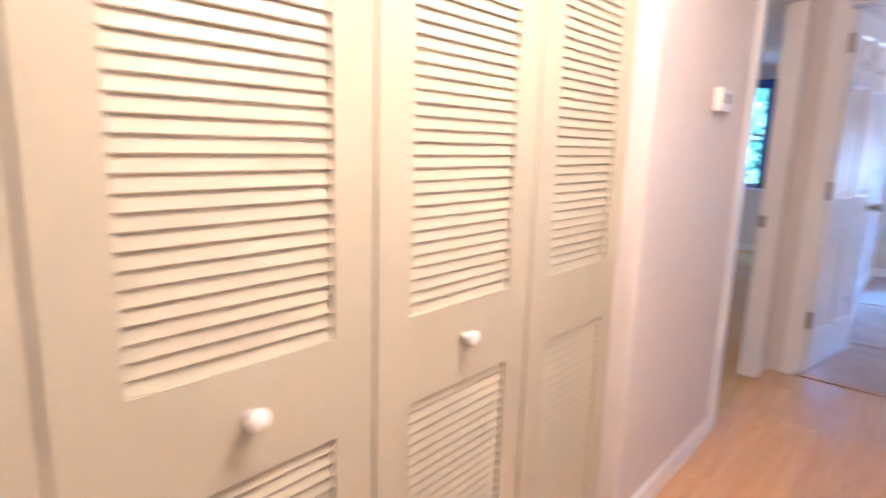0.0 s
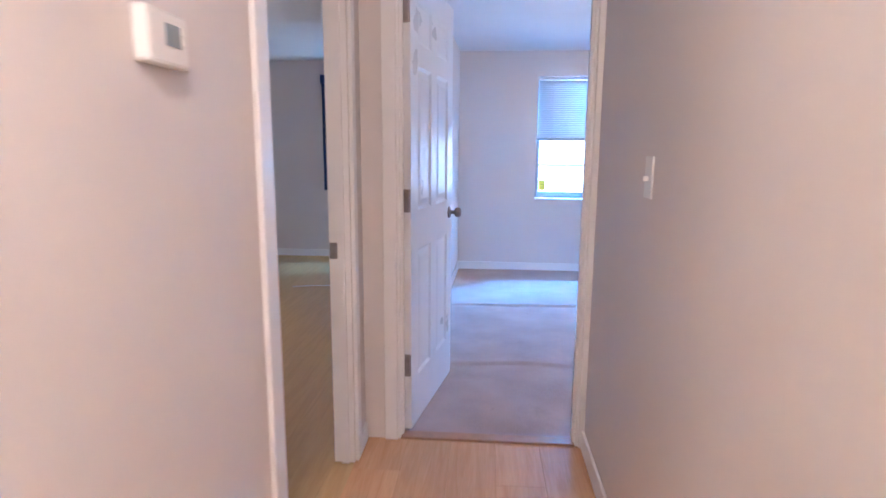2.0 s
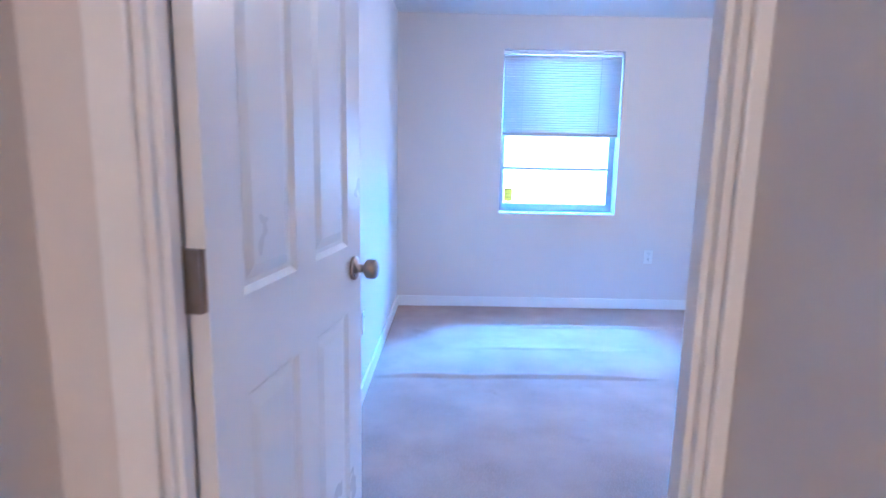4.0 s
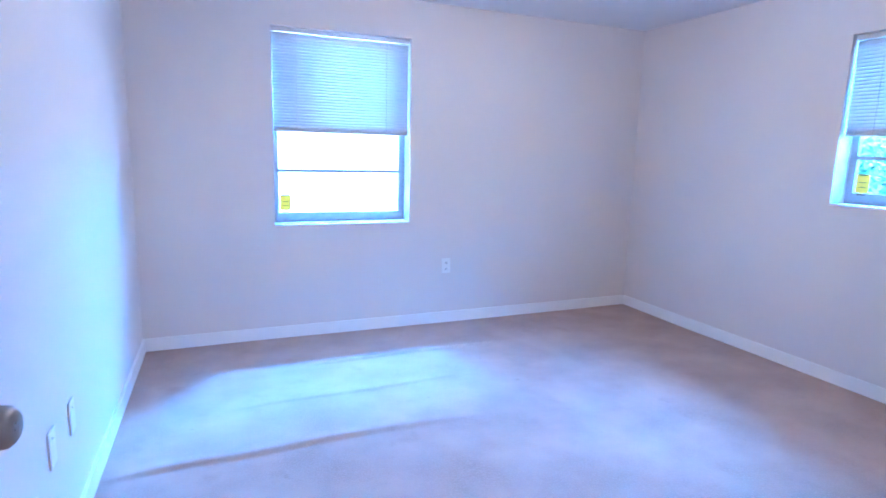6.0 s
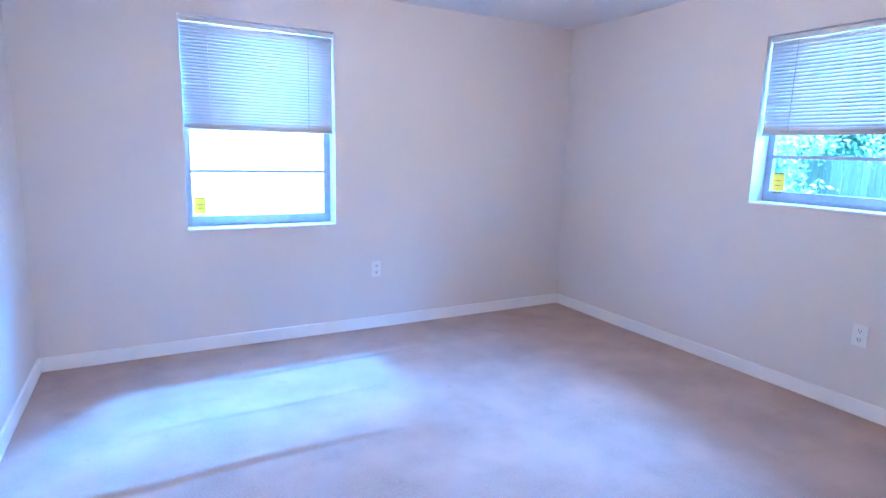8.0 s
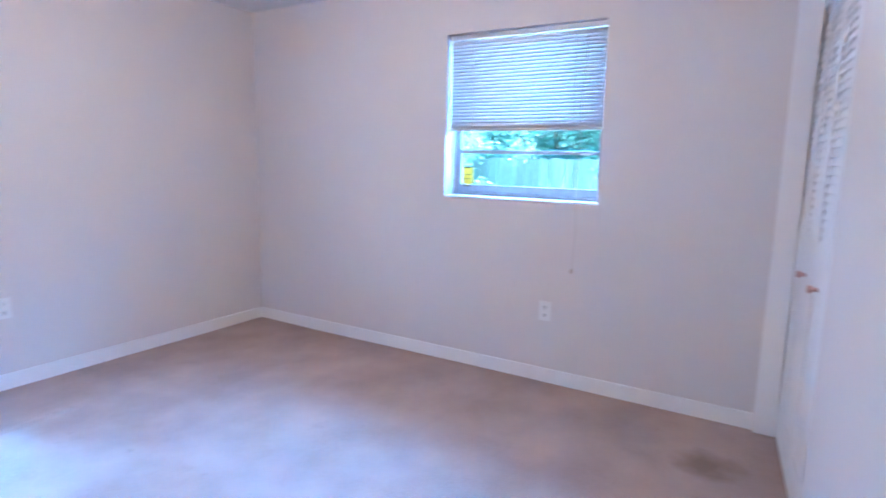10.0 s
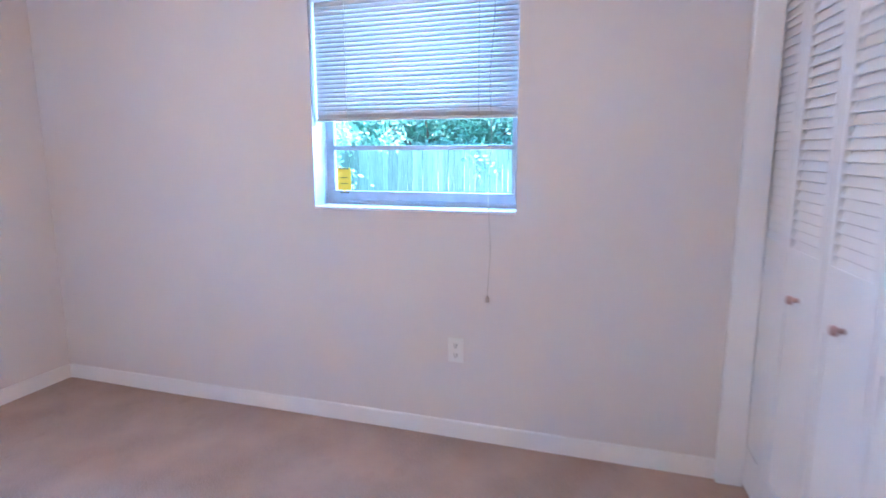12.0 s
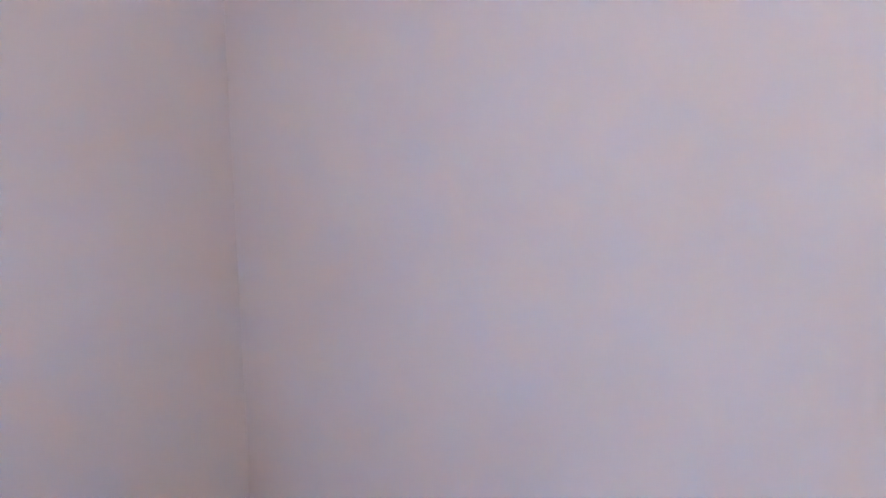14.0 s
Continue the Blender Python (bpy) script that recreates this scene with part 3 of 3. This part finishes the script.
def alarm_sticker(parent, x, z, d):
    bm = bmesh.new()
    # about 7 by 12 cm
    pts = [(-0.030, -0.038), (-0.026, -0.044), (-0.008, -0.044), (0, -0.052), (0.008, -0.044), (0.026, -0.044), (0.030, -0.038), (0.030, 0.040), (0.024, 0.046), (-0.024, 0.046), (-0.030, 0.040)]
    a = [bm.verts.new((x + px * 1.2, d, z + pz * 1.2)) for px, pz in pts]
    b = [bm.verts.new((x + px * 1.2, d + 0.0015, z + pz * 1.2)) for px, pz in pts]
    bm.faces.new(a[::-1]), bm.faces.new(b)
    for i in range(len(pts)):
        bm.faces.new((a[i], a[(i + 1) % len(pts)], b[(i + 1) % len(pts)], b[i]))
    s = part("sticker", bm, YELLOW, parent, "yellow shield-shaped warning sticker on the glass")
    part("sticker_print", boxes((x - 0.026, x + 0.026, d - 0.001, d, z + 0.047, z + 0.054), (x - 0.018, x + 0.018, d - 0.001, d, z - 0.022, z - 0.019),
                                (x - 0.018, x + 0.018, d - 0.001, d, z + 0.006, z + 0.009), (x - 0.022, x + 0.024, d - 0.001, d, z - 0.067, z - 0.061)), STICKER_DK, s, "dark print bars")


def blind(m, w, h, n, label, cords):
    """A mini blind drawn half up, hung from local z = 0 downwards; local y outwards."""
    bl = thing("window_blind", m, label, "blind", "window blinds")
    part("head_rail", boxes((0.004, w - 0.004, 0.0, 0.028, -0.028, 0), bevel=0.003), SLAT, bl, "white metal head rail")
    slat = bmesh.new()
    hw, tilt = 0.0128, radians(68)
    prof = [(-hw + 2 * hw * i / 4, 0.0022 * (1 - (2 * i / 4 - 1) ** 2)) for i in range(5)]
    c, s = math.cos(tilt), math.sin(tilt)
    rows = []
    for x in (0.008, w * 0.5, w - 0.008):
        sag = 0.0 if x != w * 0.5 else -0.0015
        rows.append([slat.verts.new((x, a * c - b * s, a * s + b * c + sag)) for a, b in prof])
    for r0, r1 in zip(rows, rows[1:]):
        for i in range(4):
            slat.faces.new((r0[i], r0[i + 1], r1[i + 1], r1[i])).smooth = True
    slat.normal_update()
    bmesh.ops.solidify(slat, geom=slat.faces[:], thickness=0.0006)
    sm = mesh_of("blind_slat", slat, SLAT)
    z0, z1 = -0.045, -h + 0.03
    for i in range(n):
        z = z0 + (z1 - z0) * i / (n - 1)
        piece("blind_slat", sm, bl, pose(random.uniform(-0.001, 0.001), 0.014, z, random.uniform(-0.15, 0.15), random.uniform(-0.01, 0.01), 0))
    # gathered slats and bottom rail
    for k in range(4):
        piece("blind_slat", sm, bl, pose(0, 0.014, -h + 0.012 + 0.004 * k, 45 + random.uniform(-3, 3), random.uniform(-0.2, 0.2), 0))
    part("bottom_rail", boxes((0.006, w - 0.006, 0.003, 0.026, -h - 0.008, -h + 0.006), bevel=0.003), RAILDK, bl, "grey blind bottom rail")
    for x in (w * 0.17, w * 0.82):
        part("ladder_cord", boxes((x - 0.0012, x + 0.0012, -0.0005, 0.0005, -h, -0.02), (x - 0.0012, x + 0.0012, 0.0265, 0.0275, -h, -0.02)), CORD, bl)
    for dx, length in cords:
        a, z_end = w + dx, -length
        pts = [(a + 0.006 * math.sin(k * 0.7), -0.004 - 0.052 * min(1, k / 12), -0.02 + (z_end + 0.02) * k / 24) for k in range(25)]
        pc = part("pull_cord", tube(pts, 0.0018), CORD, bl, "thin white pull cord")
        end = Vector(pts[-1])
        part("tassel", lathe([(0.003, 0.030), (0.008, 0.020), (0.009, 0.004), (0.007, 0)], Matrix.Translation(end - Vector((0, 0, 0.028))), 10), TASSEL, pc, "tan cord tassel")
    return bl


w1w, w1h = W1[1] - W1[0], W1[3] - W1[2]
m1 = Matrix.Translation((W1[0], YF, W1[2]))
win1 = window("window_1", m1, w1w, w1h, "aluminium single-hung window with half-raised blind", 0.365)
alarm_sticker(win1, 0.085, 0.145, 0.118)
blind(m1 @ Matrix.Translation((0, 0.03, w1h - 0.004)), w1w, 0.653, 31, "white aluminium mini blind raised halfway in the window", [])
w2w, w2h = W2[1] - W2[0], W2[3] - W2[2]
# local x runs towards -y, local y towards +x
m2 = Matrix.Translation((XR, W2[1], W2[2])) @ pose(0, 0, 0, 0, 0, -90)
win2 = window("window_2", m2, w2w, w2h, "aluminium single-hung window with half-raised blind", 0.278)
alarm_sticker(win2, 0.095, 0.130, 0.118)
blind(m2 @ Matrix.Translation((0, 0.03, w2h - 0.004)), w2w, 0.553, 25, "white aluminium mini blind raised halfway, cord hanging below", [(-0.11, 1.32)])
mo = Matrix.Translation((OW[0], OY, OW[2]))
window("window_3", mo, OW[1] - OW[0], OW[3] - OW[2], "aluminium window of the side room", 0.62)
cu = bmesh.new()
for a, b in ((-0.05, 0.11), (0.24, 0.87)):
    prev = None
    for i in range(25):
        x = a + (b - a) * i / 24
        y = -0.05 + 0.018 * math.sin(i * 1.3)
        col = [cu.verts.new((x, y, z)) for z in (0.02, 0.7, 1.28)]
        if prev:
            for k in range(2):
                cu.faces.new((prev[k], col[k], col[k + 1], prev[k + 1])).smooth = True
        prev = col
cu.normal_update()
bmesh.ops.solidify(cu, geom=cu.faces[:], thickness=0.003)
curtain = thing("curtain", mo, "blue cloth curtains on the side room window", "curtain")
part("curtain_cloth", cu, CURTAIN, curtain)
part("valance", boxes((-0.06, 0.88, -0.08, -0.001, 1.26, 1.36), bevel=0.004), CURTAIN, curtain, "dark valance")

# ---- electrical plates and thermostat ----


def outlet(m, label):
    o = thing("wall_outlet", m, label, "outlet", "wall outlets")
    part("cover_plate", boxes((-0.036, 0.036, -0.006, 0, -0.058, 0.058), bevel=0.003), PLASTIC, o)
    for z in (-0.024, 0.024):
        s = part("socket", boxes((-0.017, 0.017, -0.008, -0.004, z - 0.014, z + 0.014), bevel=0.003), PLASTIC, o)
        part("slots", boxes((-0.008, -0.005, -0.0086, -0.0078, z - 0.003, z + 0.008), (0.005, 0.008, -0.0086, -0.0078, z - 0.003, z + 0.008),
                            (-0.003, 0.003, -0.0086, -0.0078, z - 0.011, z - 0.006)), PLASTIC_D, s, "dark outlet slots")
    return o


outlet(Matrix.Translation((1.76, YF, 0.445)), "white duplex outlet on the far wall")
outlet(Matrix.Translation((XR, 1.385, 0.425)) @ pose(0, 0, 0, 0, 0, -90), "white duplex outlet below the window")
for y, z in ((1.75, 0.41), (1.99, 0.40)):
    p = thing("wall_plate", Matrix.Translation((left_x(y), y, z)) @ pose(0, 0, 0, 0, 0, 90), "blank white wall plate on the side wall", "wall plate", "wall plates")
    part("cover_plate", boxes((-0.036, 0.036, -0.006, 0, -0.058, 0.058), bevel=0.003), PLASTIC, p)
    part("screw", lathe([(0.004, 0), (0.003, 0.0015)], Matrix.Translation((0, -0.006, 0.03)) @ pose(0, 0, 0, 90, 0, 0), 10), HINGE, p)
sw = thing("light_switch", Matrix.Translation((HR, -0.82, 1.225)) @ pose(0, 0, 0, 0, 0, -90), "white toggle light switch on the hall wall", "switch")
part("cover_plate", boxes((-0.036, 0.036, -0.006, 0, -0.058, 0.058), bevel=0.003), PLASTIC, sw)
part("toggle", boxes((-0.005, 0.005, -0.020, -0.005, -0.010, 0.004), bevel=0.002), PLASTIC, sw)
th = thing("thermostat", Matrix.Translation((HL, -1.535, 1.465)) @ pose(0, 0, 0, 0, 0, 90), "white plastic wall thermostat with small display", "thermostat")
part("housing", boxes((-0.058, 0.058, -0.028, 0, -0.042, 0.042), bevel=0.006), PLASTIC, th)
part("display", boxes((-0.012, 0.030, -0.0295, -0.027, -0.012, 0.022)), SCREEN, th, "small grey display")
part("buttons", boxes((0.036, 0.046, -0.030, -0.027, -0.004, 0.008), (0.036, 0.046, -0.030, -0.027, 0.012, 0.024)), PLASTIC, th)

cable = thing("floor_cable", (0, 0, 0), "thin white cable lying on the side room floor", "cable")
part("cord", tube([(-1.85 + 0.05 * k, 2.72 + 0.19 / (1 + math.exp(-(k - 8) * 0.6)) + 0.05 * math.sin(k * 0.4), 0.0035) for k in range(24)], 0.0035), PLASTIC, cable)

# ---- hall lamp ----
lamp = thing("ceiling_lamp", (-0.03, -2.95, H), "round flush ceiling lamp with warm frosted glass", "ceiling lamp", "ceiling lamps")
part("lamp_base", lathe([(0.15, -0.02), (0.15, 0)], Matrix(), 32), PLASTIC, lamp)
lg = part("lamp_shade", lathe([(0.02, -0.10), (0.07, -0.092), (0.11, -0.07), (0.135, -0.04), (0.14, -0.02)], Matrix(), 32), LAMPGLASS, lamp, "frosted glass dome")
lg.visible_shadow = False
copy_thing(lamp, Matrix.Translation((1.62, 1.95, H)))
# side room copy: an added, unseen fixture round the third bulb
copy_thing(lamp, Matrix.Translation((-2.2, 1.2, H)))

# ---- outside ----
gnd = bmesh.new()
gg = [[gnd.verts.new((x, y, -0.18)) for x in (-400, -40, -5, 4, 14, 60, 400)] for y in (-400, -40, -6, 5, 14, 60, 400)]
for r0, r1 in zip(gg, gg[1:]):
    for i in range(6):
        gnd.faces.new((r0[i], r0[i + 1], r1[i + 1], r1[i]))
structure("ground", gnd, GRASS, "sunlit lawn round the house", "ground")
# unseen overhang, added to keep sun and high sky off the windows
structure("eaves", boxes((-4.8, XR + OUT + 0.55, YF + OUT, YF + OUT + 0.42, 2.36, 2.46), (-4.8, -0.6, OY + 0.2, OY + 0.9, 2.36, 2.46), (XR + OUT, XR + OUT + 0.55, -6, YF + OUT, 2.36, 2.46)), SOFFIT, "white painted soffit of the overhanging roof", "eaves")
structure("roof", boxes((-4.8, XR + OUT + 0.58, -6, YF + OUT + 0.58, 2.48, 2.60)), ROOF, "grey shingle roof", "roof")

fence = thing("fence", (15.5, 0, -0.18), "weathered grey wooden privacy fence", "fence")
board = mesh_of("board", boxes((0, 0.02, 0, 0.138, 0, 1.54)), FENCE)
for i in range(155):
    piece("board", board, fence, pose(random.uniform(-0.01, 0.01), -8 + 0.145 * i, random.uniform(-0.03, 0.03), random.uniform(-0.4, 0.4), 0, 0))
for z in (0.3, 1.25):
    part("rail", boxes((0.03, 0.07, -8, 14.4, z, z + 0.09)), FENCE, fence)

structure("pavement", boxes((-0.9, 9, YF + OUT + 0.3, 10.6, -0.20, -0.14)), STUCCO, "sunlit pale concrete driveway beside the house", "driveway")
nb = thing("neighbour_house", (0, 11.5, -0.18), "pale stucco neighbouring house", "house")
part("wall", boxes((-0.4, 9, 0, 6, 0, 5.2)), STUCCO, nb)
part("roof", prism([(-0.9, -0.5), (9.5, -0.5), (9.5, 6.5), (-0.9, 6.5)], 5.2, 5.45), ROOF, nb)


def tree(at, height, crown, seed, name="tree", label="leafy green tree beyond the fence", group="trees beyond the fence", low=0.3):
    rnd = random.Random(seed)
    tr = thing(name, at, label, name, group)
    tk = bmesh.new()
    segs = [((0, 0, 0), (0.1, 0.05, height * 0.55), 0.16, 0.10)]
    for k in range(6):
        a = rnd.uniform(0, 6.28)
        s0 = height * rnd.uniform(0.3, 0.55)
        segs.append(((0.06, 0.03, s0), (math.cos(a) * crown * 0.6, math.sin(a) * crown * 0.6, s0 + height * 0.3), 0.07, 0.025))
    for a, b, r0, r1 in segs:
        a, b = Vector(a), Vector(b)
        d = (b - a).normalized()
        u = d.orthogonal().normalized()
        v = d.cross(u)
        ra = [tk.verts.new(a + r0 * (math.cos(i * 0.785) * u + math.sin(i * 0.785) * v)) for i in range(8)]
        rb = [tk.verts.new(b + r1 * (math.cos(i * 0.785) * u + math.sin(i * 0.785) * v)) for i in range(8)]
        for i in range(8):
            tk.faces.new((ra[i], ra[(i + 1) % 8], rb[(i + 1) % 8], rb[i]))
    part("trunk", tk, BARK, tr, "brown bark")
    verts, faces = [], []
    clumps = [(rnd.gauss(0, crown * 0.42), rnd.gauss(0, crown * 0.42), height * rnd.uniform(low, 1.0), rnd.uniform(0.25, 0.6)) for _ in range(95)]
    for cx, cy, cz, cr in clumps:
        for _ in range(190):
            p = Vector((cx + rnd.gauss(0, cr * 0.6), cy + rnd.gauss(0, cr * 0.6), cz + rnd.gauss(0, cr * 0.5)))
            u = Vector((rnd.gauss(0, 1), rnd.gauss(0, 1), rnd.gauss(0, 1))).normalized()
            v = u.orthogonal().normalized()
            sz = rnd.uniform(0.05, 0.11)
            k = len(verts)
            verts += [p - u * sz, p + v * sz * 0.45, p + u * sz, p - v * sz * 0.45]
            faces.append((k, k + 1, k + 2, k + 3))
    me = bpy.data.meshes.new("crown")
    me.from_pydata([tuple(q) for q in verts], [], faces)
    me.materials.append(LEAF)
    cr_ob = new("crown", me)
    cr_ob.parent = tr
    return tr


for k, (x, y, hgt) in enumerate(((13.4, -3.2, 4.6), (14.0, -0.8, 5.4), (13.2, 1.2, 4.2), (14.0, 3.2, 5.6), (13.3, 5.2, 4.8), (14.0, 7.4, 5.2), (13.5, 9.6, 5.0), (15.0, 0.2, 6.0), (15.2, 4.3, 6.2), (15.0, 8.4, 6.0))):
    tree((x + 4.6, y * 1.25, -0.18), hgt * 0.72, 2.4, k)
for k, (x, y, hgt) in enumerate(((13.6, 8.6, 2.2), (13.4, 10.4, 2.5), (13.8, 12.2, 2.4))):
    tree((x, y, -0.18), hgt, 1.25, 40 + k, "shrub", "dense green shrub in front of the fence", "shrubs along the fence", 0.12)
for k, (x, y) in enumerate(((-4.6, 9.6), (-2.9, 9.9), (-1.7, 10.6))):
    tree((x, y, -0.18), 3.4, 1.7, 60 + k, label="leafy green tree behind the house", group="trees behind the house", low=0.08)

# ---- floor planks ----
hall_floor = structure("floor_hall", boxes((HL, HR, -5.2, YD0, -0.02, -0.008)), TAN, "honey-coloured laminate plank floor in the hall", "floor")
part("doorway_floor", boxes((-0.7, HL, LY0, LY1, -0.02, -0.002)), TAN, hall_floor)
pwid = (HR - HL) / 5
pl = 1.22
plank_mesh = mesh_of("plank", boxes((0.0003, pwid - 0.0003, 0.0003, pl - 0.0003, -0.008, 0.0), bevel=0.0003), LAMINATE)
for c in range(5):
    y = -5.2 - (c * 0.43) % pl
    while y < YD0:
        y1 = min(y + pl, YD0)
        y0 = max(y, -5.2)
        if y1 - y0 > 0.05:
            me = plank_mesh if y1 - y0 > pl - 0.001 else mesh_of("plank", boxes((0.0003, pwid - 0.0003, 0.0003, y1 - y0 - 0.0003, -0.008, 0.0), bevel=0.0003), LAMINATE)
            piece("plank", me, hall_floor, Matrix.Translation((HL + c * pwid, y0, 0)))
        y += pl
structure("floor_room", boxes((OX, -0.63, -1.9, OY, -0.02, 0.0), (-0.63, left_x(YD1) - 0.12, YD1, OY, -0.02, 0.0)), TAN, "tan wood-look floor of the side room", "floor")
